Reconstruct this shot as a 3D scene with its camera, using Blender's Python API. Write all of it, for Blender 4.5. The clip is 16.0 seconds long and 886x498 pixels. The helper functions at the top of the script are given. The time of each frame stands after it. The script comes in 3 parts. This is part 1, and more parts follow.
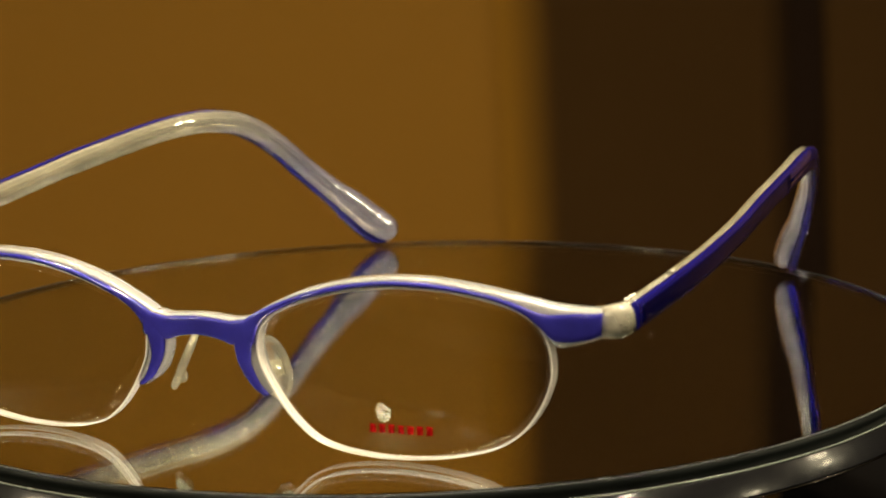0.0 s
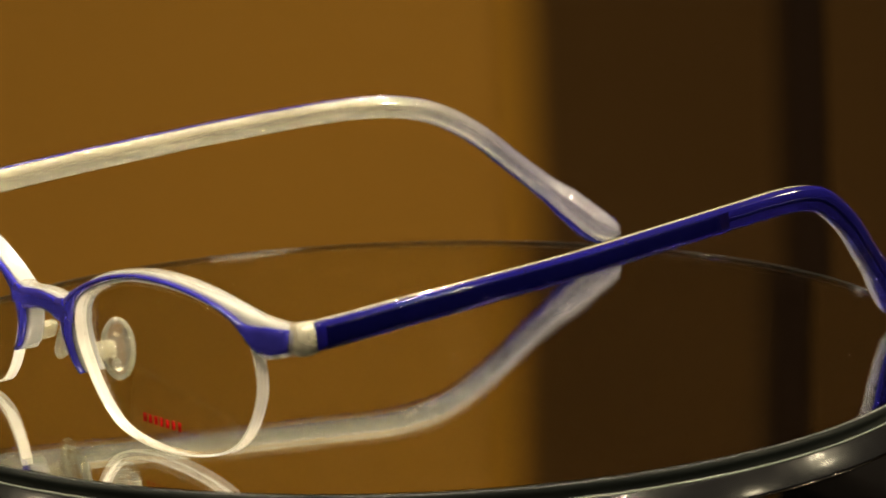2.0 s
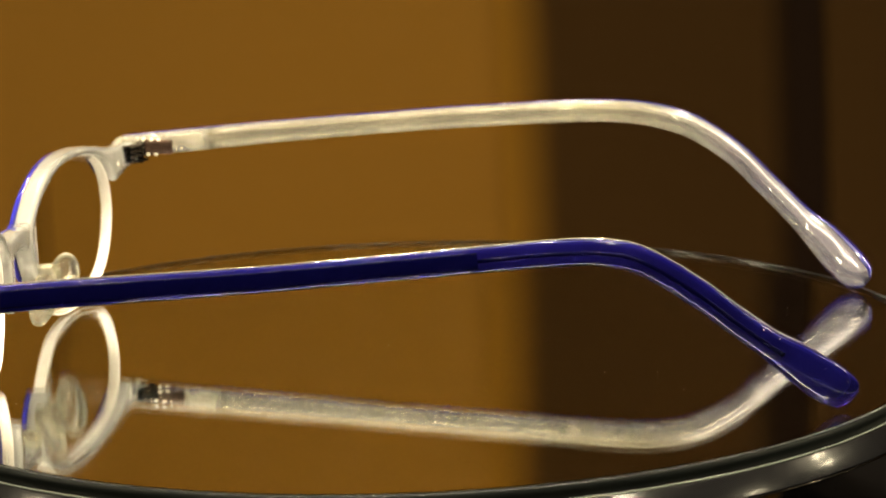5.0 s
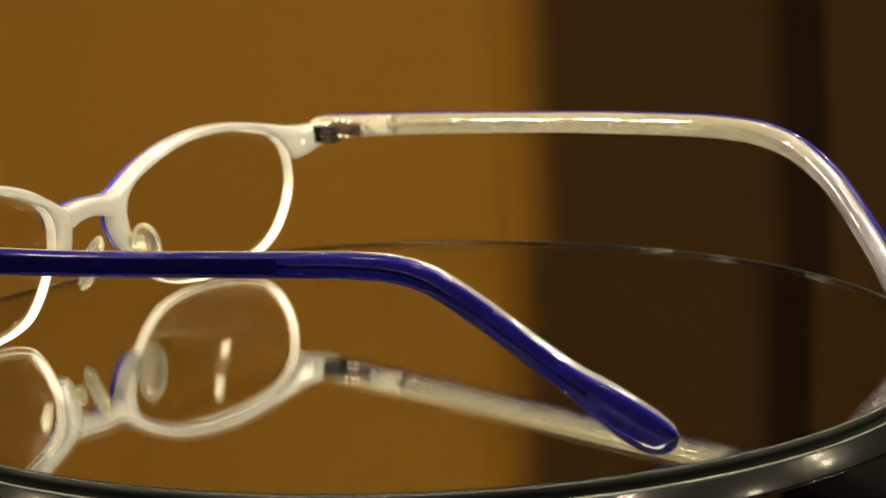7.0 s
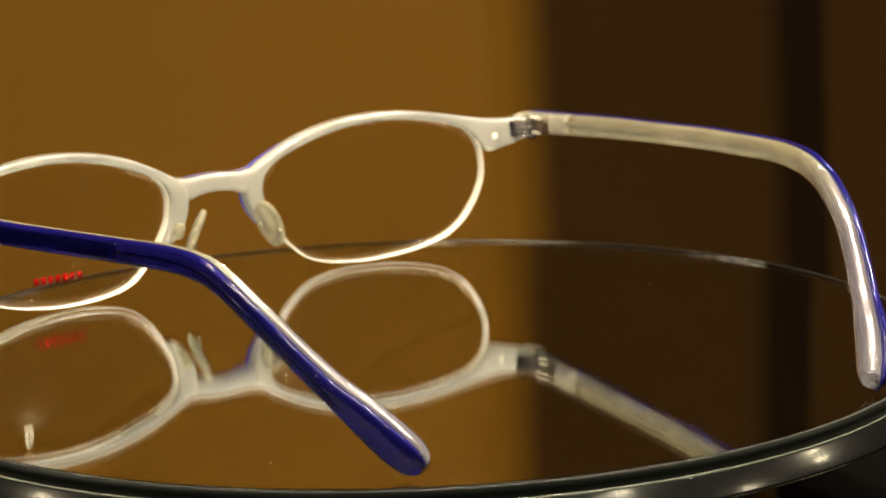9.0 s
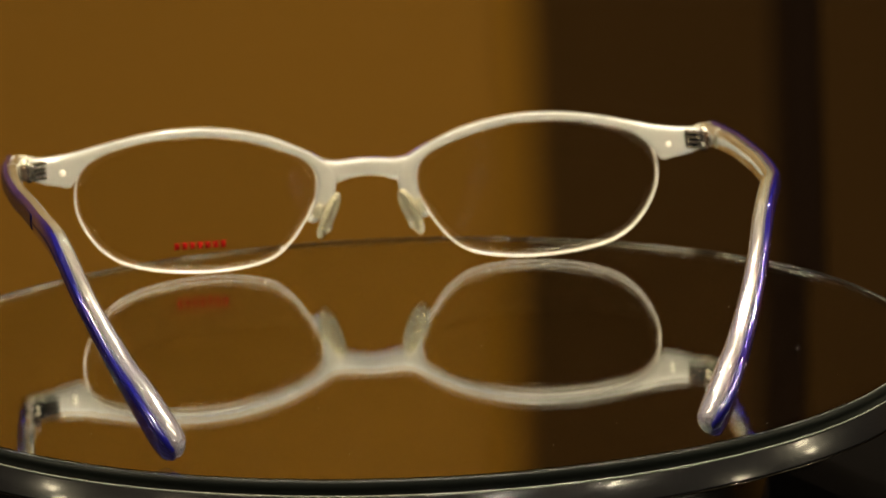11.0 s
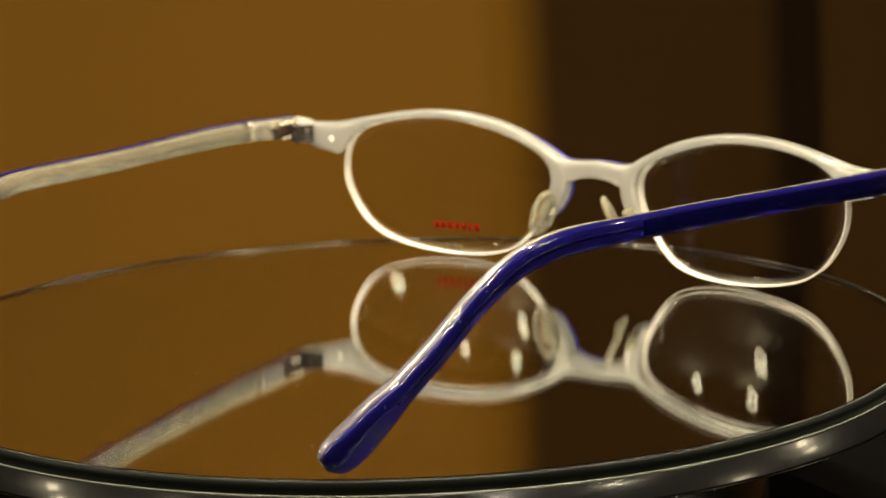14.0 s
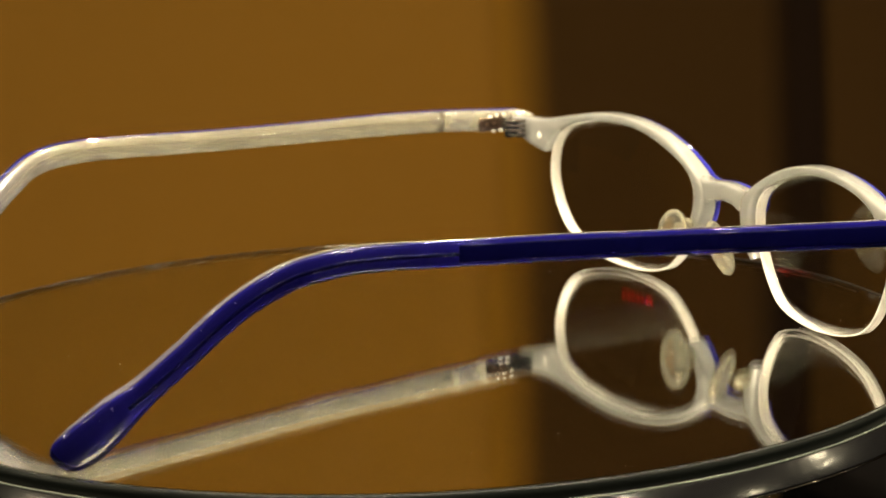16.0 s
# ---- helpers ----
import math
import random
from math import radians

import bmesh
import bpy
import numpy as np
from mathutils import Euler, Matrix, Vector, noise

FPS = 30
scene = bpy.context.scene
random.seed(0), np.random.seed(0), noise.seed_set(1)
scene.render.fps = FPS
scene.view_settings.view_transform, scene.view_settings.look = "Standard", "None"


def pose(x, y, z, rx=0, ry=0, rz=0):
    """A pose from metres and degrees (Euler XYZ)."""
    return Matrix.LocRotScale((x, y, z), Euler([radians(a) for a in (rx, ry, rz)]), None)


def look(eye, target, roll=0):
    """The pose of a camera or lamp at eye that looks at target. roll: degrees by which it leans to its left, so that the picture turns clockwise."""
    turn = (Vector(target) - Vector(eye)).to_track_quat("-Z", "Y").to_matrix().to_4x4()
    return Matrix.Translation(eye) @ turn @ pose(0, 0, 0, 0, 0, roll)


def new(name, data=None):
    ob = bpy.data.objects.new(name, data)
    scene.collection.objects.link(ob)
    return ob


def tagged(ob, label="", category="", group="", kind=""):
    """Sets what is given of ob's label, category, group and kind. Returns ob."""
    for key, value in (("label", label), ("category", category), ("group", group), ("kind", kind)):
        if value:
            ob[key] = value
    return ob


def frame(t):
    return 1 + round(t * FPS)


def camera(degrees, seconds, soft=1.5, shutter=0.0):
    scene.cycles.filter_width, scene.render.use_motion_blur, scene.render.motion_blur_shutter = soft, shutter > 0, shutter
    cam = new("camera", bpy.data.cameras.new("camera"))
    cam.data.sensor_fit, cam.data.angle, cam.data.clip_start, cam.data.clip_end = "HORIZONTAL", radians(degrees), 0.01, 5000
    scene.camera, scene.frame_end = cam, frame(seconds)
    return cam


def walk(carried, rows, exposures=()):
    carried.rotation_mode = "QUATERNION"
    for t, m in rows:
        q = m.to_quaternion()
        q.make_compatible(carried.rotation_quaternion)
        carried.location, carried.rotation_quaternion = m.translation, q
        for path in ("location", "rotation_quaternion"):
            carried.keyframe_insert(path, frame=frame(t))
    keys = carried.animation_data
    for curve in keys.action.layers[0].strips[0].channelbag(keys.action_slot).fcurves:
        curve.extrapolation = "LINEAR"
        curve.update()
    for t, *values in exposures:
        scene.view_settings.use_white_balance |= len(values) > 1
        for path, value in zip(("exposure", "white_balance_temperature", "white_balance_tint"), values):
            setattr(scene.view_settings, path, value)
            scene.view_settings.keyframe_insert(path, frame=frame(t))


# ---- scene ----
# One pair of spectacles turns on a mirrored glass turntable; a long lens looks down at it.
cam = camera(14.75, 16.0, soft=1.5)
cam.data.dof.use_dof = True
cam.data.dof.focus_distance = 0.580
cam.data.dof.aperture_fstop = 38.0


def aim(x, y, z, down, turn, roll):
    """Camera pose from its place, the angle below the horizontal, the angle to the right and the lean."""
    d, a = radians(down), radians(turn)
    way = Vector((math.cos(d) * math.sin(a), math.cos(d) * math.cos(a), -math.sin(d)))
    eye = Vector((x, y, z))
    return look(eye, eye + way, roll)


NEAR = aim(0.0, -0.5904, 0.1406, 11.752, 0.771, -1.89)
FAR = aim(-0.0003, -0.6132, 0.1454, 11.831, 0.783, -1.89)
HALF = aim(-0.00015, -0.6018, 0.1430, 11.79, 0.777, -1.89)
walk(cam, [(0.0, NEAR), (8.2, NEAR), (10.3, FAR), (14.3, FAR), (14.4, HALF), (14.5, NEAR), (16.0, NEAR)],
     exposures=[(0.0, 0.0), (2.0, 0.18), (8.2, 0.26), (10.3, -0.13), (14.3, 0.0), (14.6, 0.1), (16.0, 0.15)])

# ---- world and lamps ----
world = bpy.data.worlds.new("shop_dark")
world.use_nodes = True
world.node_tree.nodes["Background"].inputs[0].default_value = (0.9, 0.65, 0.4, 1)
world.node_tree.nodes["Background"].inputs[1].default_value = 0.01
scene.world = world
CEILING_Z = 1.45
#           x      y      watts  colour             size
LAMPS = [(-0.45, -0.80, 32.0, (1.0, 0.83, 0.575), 0.03),
         (0.40, -0.70, 37.2, (1.0, 0.83, 0.575), 0.03),
         (0.05, -0.15, 31.0, (1.0, 0.86, 0.64), 0.03),
         (-0.50, 0.15, 18.0, (1.0, 0.83, 0.575), 0.03),
         (0.48, 0.10, 27.9, (1.0, 0.83, 0.575), 0.03),
         # next two: unseen lamps added to brighten the north wall
         (-0.12, 1.15, 12.5, (1.0, 0.82, 0.56), 0.05),
         (0.35, 1.15, 17.0, (1.0, 0.82, 0.56), 0.05),
         (1.70, -1.60, 24.0, (1.0, 0.84, 0.58), 0.08),
         (1.30, -0.30, 20.0, (1.0, 0.84, 0.58), 0.06),
         (-1.30, -0.40, 7.8, (1.0, 0.84, 0.58), 0.06),
         (0.75, -2.00, 11.0, (1.0, 0.90, 0.72), 0.11)]
# lamps farther down the shop, aimed at the turntable: x, y, watts, size
TRACK = [(-2.11, -1.80, 9.0, 0.16), (-3.97, -2.05, 12.0, 0.20), (-3.58, -0.58, 12.0, 0.20), (-4.65, -1.10, 16.0, 0.24), (-1.56, -2.47, 5.0, 0.10),
         (3.85, 0.25, 12.0, 0.18), (4.77, -1.45, 14.0, 0.20), (5.07, 0.37, 14.0, 0.20)]
PANEL = (0.0, -0.75, 1.2, 0.22, 7.0, (1.0, 0.82, 0.56))     # x, y, length, width, watts, colour


# ---- materials ----
def material(name):
    m = bpy.data.materials.new(name)
    m.use_nodes = True
    return m, m.node_tree.nodes, m.node_tree.links, m.node_tree.nodes["Principled BSDF"]


def plain(name, colour, rough=0.4, metal=0.0, spread=0.12, scale=40.0, bump=0.0, bump_scale=300.0, **more):
    """A surface with colour and gloss varied at two scales and a fine relief."""
    m, n, l, b = material(name)
    co = n.new("ShaderNodeTexCoord")
    big, fine = n.new("ShaderNodeTexNoise"), n.new("ShaderNodeTexNoise")
    big.inputs["Scale"].default_value, big.inputs["Detail"].default_value = scale, 6
    fine.inputs["Scale"].default_value, fine.inputs["Detail"].default_value = bump_scale, 4
    shift = n.new("ShaderNodeMapping")
    shift.inputs["Location"].default_value = (3.137, 7.291, 5.713)
    l.new(co.outputs["Object"], shift.inputs["Vector"])
    l.new(shift.outputs["Vector"], big.inputs["Vector"])
    l.new(shift.outputs["Vector"], fine.inputs["Vector"])
    ramp = n.new("ShaderNodeMapRange")
    ramp.inputs["To Min"].default_value, ramp.inputs["To Max"].default_value = 1 - spread, 1 + spread
    l.new(big.outputs["Fac"], ramp.inputs["Value"])
    mix = n.new("ShaderNodeMix")
    mix.data_type, mix.blend_type = "RGBA", "MULTIPLY"
    mix.inputs["Factor"].default_value = 1.0
    mix.inputs["A"].default_value = (*colour, 1)
    l.new(ramp.outputs["Result"], mix.inputs["B"])
    l.new(mix.outputs["Result"], b.inputs["Base Color"])
    gloss = n.new("ShaderNodeMapRange")
    gloss.inputs["To Min"].default_value, gloss.inputs["To Max"].default_value = rough * 0.8, rough * 1.25
    l.new(fine.outputs["Fac"], gloss.inputs["Value"])
    l.new(gloss.outputs["Result"], b.inputs["Roughness"])
    b.inputs["Metallic"].default_value = metal
    if bump:
        bu = n.new("ShaderNodeBump")
        bu.inputs["Strength"].default_value, bu.inputs["Distance"].default_value = bump, 0.001
        l.new(fine.outputs["Fac"], bu.inputs["Height"])
        l.new(bu.outputs["Normal"], b.inputs["Normal"])
        l.new(bu.outputs["Normal"], b.inputs["Coat Normal"])
    for key, value in more.items():
        b.inputs[key.replace("_", " ")].default_value = value
    return m


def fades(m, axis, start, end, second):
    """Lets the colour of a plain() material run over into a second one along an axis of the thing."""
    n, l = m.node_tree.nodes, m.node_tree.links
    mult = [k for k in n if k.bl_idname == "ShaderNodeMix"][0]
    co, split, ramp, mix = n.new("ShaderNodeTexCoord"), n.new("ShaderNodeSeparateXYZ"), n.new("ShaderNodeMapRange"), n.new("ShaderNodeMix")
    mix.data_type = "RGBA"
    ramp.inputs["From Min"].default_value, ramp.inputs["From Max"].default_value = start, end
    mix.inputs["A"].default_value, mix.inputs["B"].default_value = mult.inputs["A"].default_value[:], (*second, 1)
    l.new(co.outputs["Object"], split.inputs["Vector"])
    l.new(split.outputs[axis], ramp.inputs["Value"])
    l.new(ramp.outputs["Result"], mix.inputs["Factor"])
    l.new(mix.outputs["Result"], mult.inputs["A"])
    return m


def clear(name, colour, ior=1.5, rough=0.0):
    m, n, l, b = material(name)
    b.inputs["Base Color"].default_value = (*colour, 1)
    b.inputs["Roughness"].default_value = rough
    b.inputs["IOR"].default_value = ior
    b.inputs["Transmission Weight"].default_value = 1.0
    return m


BLUE = plain("blue_acetate", (0.019, 0.0175, 0.172), 0.08, spread=0.8, scale=75, bump=0.3, bump_scale=180, Coat_Weight=1.0, Coat_Roughness=0.04, Coat_IOR=1.6)
NAVY = fades(plain("navy_to_blue_acetate", (0.0045, 0.0037, 0.07), 0.09, spread=0.3, scale=110, bump=0.1, bump_scale=200, Coat_Weight=0.6, Coat_Roughness=0.05, Specular_IOR_Level=0.4), "Y", 0.006, -0.030, (0.0042, 0.0036, 0.062))
CORE = plain("dark_core", (0.0010, 0.0010, 0.019), 0.2, spread=0.2, scale=200, bump=0.06, bump_scale=200, Specular_IOR_Level=0.12)
MILK = fades(plain("milky_acetate", (0.295, 0.273, 0.188), 0.22, spread=0.3, scale=120, bump=0.16, bump_scale=120, Transmission_Weight=0.5, Coat_Weight=1.0, Coat_Roughness=0.05, Coat_IOR=2.0), "Y", -0.036, -0.062, (0.150, 0.142, 0.176))
ROOT = plain("clear_acetate", (0.48, 0.455, 0.35), 0.14, spread=0.5, scale=260, bump=0.4, bump_scale=170, Transmission_Weight=0.6, Coat_Weight=1.0, Coat_Roughness=0.05, Coat_IOR=1.75)
HAZE = plain("hazy_acetate", (0.305, 0.308, 0.285), 0.22, spread=0.14, scale=150, bump=0.15, bump_scale=200, Transmission_Weight=0.3, Coat_Weight=1.0, Coat_Roughness=0.05, Coat_IOR=1.75)
RIM = plain("white_nylon", (0.76, 0.73, 0.66), 0.14, spread=0.14, scale=200, bump=0.15, bump_scale=250, Transmission_Weight=0.3, Coat_Weight=1.0, Coat_Roughness=0.05, Coat_IOR=1.6)
CREAMY = plain("creamy_silicone", (0.56, 0.53, 0.38), 0.10, spread=0.15, scale=220, bump=0.15, bump_scale=250, Transmission_Weight=0.72, IOR=1.4, Coat_Weight=1.0, Coat_Roughness=0.03, Coat_IOR=1.6)
PAD = plain("clear_silicone", (0.88, 0.86, 0.74), 0.05, spread=0.08, scale=250, bump=0.2, bump_scale=250, Transmission_Weight=0.93, IOR=1.38, Coat_Weight=1.0, Coat_Roughness=0.05, Coat_IOR=1.7)


def thin_lens(name):
    """A thin uncoated lens: clear, with a mirror sheen that grows at grazing angles."""
    m, n, l, b = material(name)
    n.remove(b)
    see, gloss, mix, edge = n.new("ShaderNodeBsdfTransparent"), n.new("ShaderNodeBsdfGlossy"), n.new("ShaderNodeMixShader"), n.new("ShaderNodeLayerWeight")
    power, least = n.new("ShaderNodeMath"), n.new("ShaderNodeMath")
    power.operation, least.operation = "POWER", "MULTIPLY_ADD"
    power.inputs[1].default_value, least.inputs[1].default_value, least.inputs[2].default_value = 5.0, 0.8, 0.04
    edge.inputs["Blend"].default_value = 0.5
    see.inputs["Color"].default_value = (0.985, 0.985, 0.975, 1)
    gloss.inputs["Roughness"].default_value = 0.01
    l.new(edge.outputs["Facing"], power.inputs[0])
    l.new(power.outputs["Value"], least.inputs[0])
    l.new(least.outputs["Value"], mix.inputs["Fac"])
    l.new(see.outputs["BSDF"], mix.inputs[1])
    l.new(gloss.outputs["BSDF"], mix.inputs[2])
    l.new(mix.outputs["Shader"], n["Material Output"].inputs["Surface"])
    return m


LENS = thin_lens("lens_plastic")
CHROME = plain("bright_hinge_steel", (0.17, 0.155, 0.14), 0.10, 1.0, scale=300, bump=0.1, bump_scale=1500)
UMBER = plain("brown_spring_metal", (0.10, 0.065, 0.045), 0.25, 0.8, scale=300, bump=0.1, bump_scale=1500)
GLUE = plain("frosty_glue", (0.72, 0.70, 0.58), 0.35, spread=0.25, scale=700, bump=0.5, bump_scale=900, Transmission_Weight=0.25)
STEEL = plain("hinge_steel", (0.09, 0.08, 0.072), 0.16, 1.0, scale=300, bump=0.1, bump_scale=1500)
RED = plain("red_print", (0.15, 0.003, 0.003), 0.9, spread=0.2, scale=900, Specular_IOR_Level=0.0)
GLASS = clear("plate_glass", (0.985, 0.995, 0.985), 1.5, 0.0)
SILVER = plain("mirror_silver", (0.93, 0.92, 0.90), 0.004, 1.0, spread=0.01, scale=30)
BLACK = plain("black_lacquer", (0.0045, 0.0045, 0.005), 0.22, spread=0.2, scale=50, bump=0.03, bump_scale=400, Specular_IOR_Level=0.12, Coat_Weight=0.22, Coat_Roughness=0.11)
GLINT = plain("pale_glint", (0.085, 0.095, 0.082), 0.25, 0.0, spread=0.2, scale=60)
GROUND = plain("ground_glass_edge", (0.26, 0.28, 0.24), 0.6, spread=0.12, scale=40, Specular_IOR_Level=0.2)
EDGE = plain("black_lip", (0.004, 0.005, 0.0045), 0.35, spread=0.2, scale=100, Specular_IOR_Level=0.12)
DUST = plain("dust", (0.7, 0.68, 0.62), 0.9, scale=900)
AMBER = plain("amber_wall_paint", (0.163, 0.0785, 0.0082), 0.8, spread=0.08, scale=2.5, bump=0.25, bump_scale=60, Specular_IOR_Level=0.1)
BROWN = plain("dark_stained_wood", (0.0290, 0.0147, 0.0043), 0.8, spread=0.15, scale=4, bump=0.15, bump_scale=40, Specular_IOR_Level=0.02)

# lens blur of the panel's edge, put into the colour as a fade
SOFT_EDGE = fades(plain("soft_edge_fade", (0.163, 0.0785, 0.0082), 0.75, spread=0.08, scale=4, bump=0.15, bump_scale=40, Specular_IOR_Level=0.02), "X", 0.078, 0.119, (0.0290, 0.0147, 0.0043))
# the gap's blurred edge, painted as a fade from wood to black
SOFT_GAP_EDGE = fades(plain("soft_gap_edge_fade", (0.0290, 0.0147, 0.0043), 0.7, spread=0.15, scale=4, bump=0.15, bump_scale=40, Specular_IOR_Level=0.02), "X", 0.278, 0.302, (0.006, 0.003, 0.0016))
# black colour for the shade inside the gap between the panels
GAP_SHADE = plain("shadow_gap_black", (0.008, 0.004, 0.002), 0.9, spread=0.2, scale=8, Specular_IOR_Level=0.05)
CREAM = plain("ceiling_paint", (0.55, 0.48, 0.38), 0.8, spread=0.05, scale=3)
CARPET = plain("dark_floor", (0.014, 0.011, 0.009), 0.9, spread=0.2, scale=12, bump=0.3)
TABLE = plain("dark_table_wood", (0.0018, 0.0016, 0.0015), 0.95, spread=0.3, scale=14, bump=0.05, bump_scale=80, Specular_IOR_Level=0.0)


# ---- mesh helpers ----
def mesh_of(name, verts, faces, mat, smooth=True):
    me = bpy.data.meshes.new(name)
    me.from_pydata([tuple(v) for v in verts], [], faces)
    me.materials.append(mat)
    me.update()
    bm = bmesh.new()
    bm.from_mesh(me)
    bmesh.ops.recalc_face_normals(bm, faces=bm.faces)
    bm.to_mesh(me)
    bm.free()
    if smooth:
        me.shade_smooth()
    return me


def part(name, shape, mat, parent, label="", smooth=True):
    """One mesh object under its thing; shape is (verts, faces)."""
    ob = new(name, mesh_of(name, shape[0], shape[1], mat, smooth))
    ob.parent = parent
    return tagged(ob, label=label)


def join(*shapes):
    verts, faces = [], []
    for v, f in shapes:
        k = len(verts)
        verts += list(v)
        faces += [tuple(i + k for i in q) for q in f]
    return verts, faces


def box(x0, x1, y0, y1, z0, z1, bevel=0.0, steps=2):
    bm = bmesh.new()
    bmesh.ops.create_cube(bm, size=1.0)
    for v in bm.verts:
        v.co = Vector(((x0, x1)[v.co.x > 0], (y0, y1)[v.co.y > 0], (z0, z1)[v.co.z > 0]))
    if bevel:
        bmesh.ops.bevel(bm, geom=bm.edges[:], offset=bevel, segments=steps, affect="EDGES", profile=0.5)
    bm.verts.index_update()
    out = [v.co.copy() for v in bm.verts], [tuple(v.index for v in f.verts) for f in bm.faces]
    bm.free()
    return out


def lathe(profile, count=192, closed=True):
    """Turns a ring profile of (radius, z) about the z axis."""
    verts, faces, n = [], [], len(profile)
    for i in range(count):
        a = 2 * math.pi * i / count
        verts += [Vector((r * math.cos(a), r * math.sin(a), z)) for r, z in profile]
    for i in range(count):
        j = (i + 1) % count
        for k in range(n if closed else n - 1):
            m = (k + 1) % n
            faces.append((i * n + k, j * n + k, j * n + m, i * n + m))
    return verts, faces


def disc(profile, count=192):
    """Like lathe, for a profile that starts and ends on the axis: the ends become flat caps."""
    v, f = lathe(profile, count, closed=False)
    n = len(profile)
    f.append(tuple(i * n for i in range(count)))
    f.append(tuple(i * n + n - 1 for i in reversed(range(count))))
    return v, f


def smooth_path(points, per=6):
    """Catmull-Rom through rows of numbers of any width."""
    p = [np.array(q, float) for q in points]
    p = [2 * p[0] - p[1], *p, 2 * p[-1] - p[-2]]
    out = []
    for i in range(1, len(p) - 2):
        for k in range(per):
            u = k / per
            out.append(0.5 * (2 * p[i] + (p[i + 1] - p[i - 1]) * u + (2 * p[i - 1] - 5 * p[i] + 4 * p[i + 1] - p[i + 2]) * u * u
                              + (3 * p[i] - p[i - 1] - 3 * p[i + 1] + p[i + 2]) * u ** 3))
    out.append(p[-2])
    return out


def section(count=16, power=3.0):
    """A rounded rectangle of half-width and half-depth 1."""
    out = []
    for i in range(count):
        a = 2 * math.pi * (i + 0.5) / count
        c, s = math.cos(a), math.sin(a)
        out.append((math.copysign(abs(c) ** (2 / power), c), math.copysign(abs(s) ** (2 / power), s)))
    return out


def tube(rings, loop=False):
    """Skin over rings of equal count, with caps unless it closes on itself."""
    n = len(rings[0])
    verts = [v for r in rings for v in r]
    faces = []
    for i in range(len(rings) if loop else len(rings) - 1):
        j = (i + 1) % len(rings)
        for k in range(n):
            m = (k + 1) % n
            faces.append((i * n + k, j * n + k, j * n + m, i * n + m))
    if not loop:
        faces.append(tuple(range(n)))
        faces.append(tuple((len(rings) - 1) * n + k for k in reversed(range(n))))
    return verts, faces


def scaled(rows, k=0.001):
    return [tuple(a * k for a in r) for r in rows]


# ---- the spectacles: numbers in millimetres, x across, y to the front, z up ----
MID_X = 0.5
SHIFT = -1.43           # the pair lies a little off the turntable's axis


def bow(x, z=14.0):
    """How far forward the middle of the front lies at x and z."""
    return 69.7 - 4.5 * (abs(x) / 58) ** 2 + 0.07 * (z - 14.0) - 0.11 * max(0.0, abs(x) - 65) ** 2


# right half seen from behind; x from the middle of the bridge, z above the plate
LENS_LINE = [(10.1, 17.7), (10.9, 20.4), (13.6, 22.9), (18.7, 25.1), (23.9, 26.7), (28.9, 27.7), (34.0, 28.1), (39.0, 28.1), (44.2, 27.7),
             (49.8, 26.6), (53.9, 25.3), (56.7, 23.4), (58.2, 20.9), (58.7, 17.5), (58.4, 14.3), (57.0, 10.8), (54.9, 7.6), (52.6, 5.3),
             (49.2, 3.3), (44.0, 1.8), (38.5, 0.95), (32.9, 0.6), (27.8, 0.8), (23.1, 1.5), (19.3, 2.8), (16.4, 5.1), (14.2, 7.7), (11.9, 11.4), (10.5, 14.5)]


def lens_ring(side, count=96, grow=0.0):
    """The lens's edge as (x, z), evenly spaced, grown outwards by some millimetres."""
    pts = smooth_path(LENS_LINE + LENS_LINE[:1], 8)[:-1]
    p = np.array(pts)
    seg = np.linalg.norm(np.roll(p, -1, 0) - p, axis=1)
    s = np.concatenate([[0], np.cumsum(seg)])
    q = np.vstack([p, p[:1]])
    at = np.linspace(0, s[-1], count, endpoint=False)
    x, z = np.interp(at, s, q[:, 0]), np.interp(at, s, q[:, 1])
    tx, tz = np.roll(x, -1) - np.roll(x, 1), np.roll(z, -1) - np.roll(z, 1)
    k = np.hypot(tx, tz)
    x, z = x - grow * tz / k, z + grow * tx / k
    return [(MID_X + side * a, b) for a, b in zip(x, z)]


def dome(x, z, side):
    """The lens's own bulge, added to the bow of the front."""
    cx = MID_X + side * 34.8
    return 1.9 - ((x - cx) ** 2 + (z - 14.4) ** 2) / 2 / 130


def lens_shape(side):
    """A meniscus lens: two domed skins 0.6 mm apart."""
    edge = lens_ring(side, 96, -0.1)
    cx, cz = MID_X + side * 34.8, 14.4
    verts, faces, rings, n = [], [], 10, len(edge)
    for back in (0, 1):
        verts.append((cx, bow(cx, cz) + dome(cx, cz, side) - 0.6 * back, cz))
        for r in range(1, rings + 1):
            for x, z in edge:
                u = r / rings
                px, pz = cx + (x - cx) * u, cz + (z - cz) * u
                verts.append((px, bow(px, pz) + dome(px, pz, side) - 0.6 * back, pz))
        base = back * (1 + rings * n)
        for k in range(n):
            m = (k + 1) % n
            faces.append((base, base + 1 + k, base + 1 + m))
            for r in range(rings - 1):
                a, b = base + 1 + r * n, base + 1 + (r + 1) * n
                faces.append((a + k, b + k, b + m, a + m))
    off, last = 1 + rings * n, 1 + (rings - 1) * n
    for k in range(n):
        m = (k + 1) % n
        faces.append((last + k, off + last + k, off + last + m, last + m))
    return scaled(verts), faces


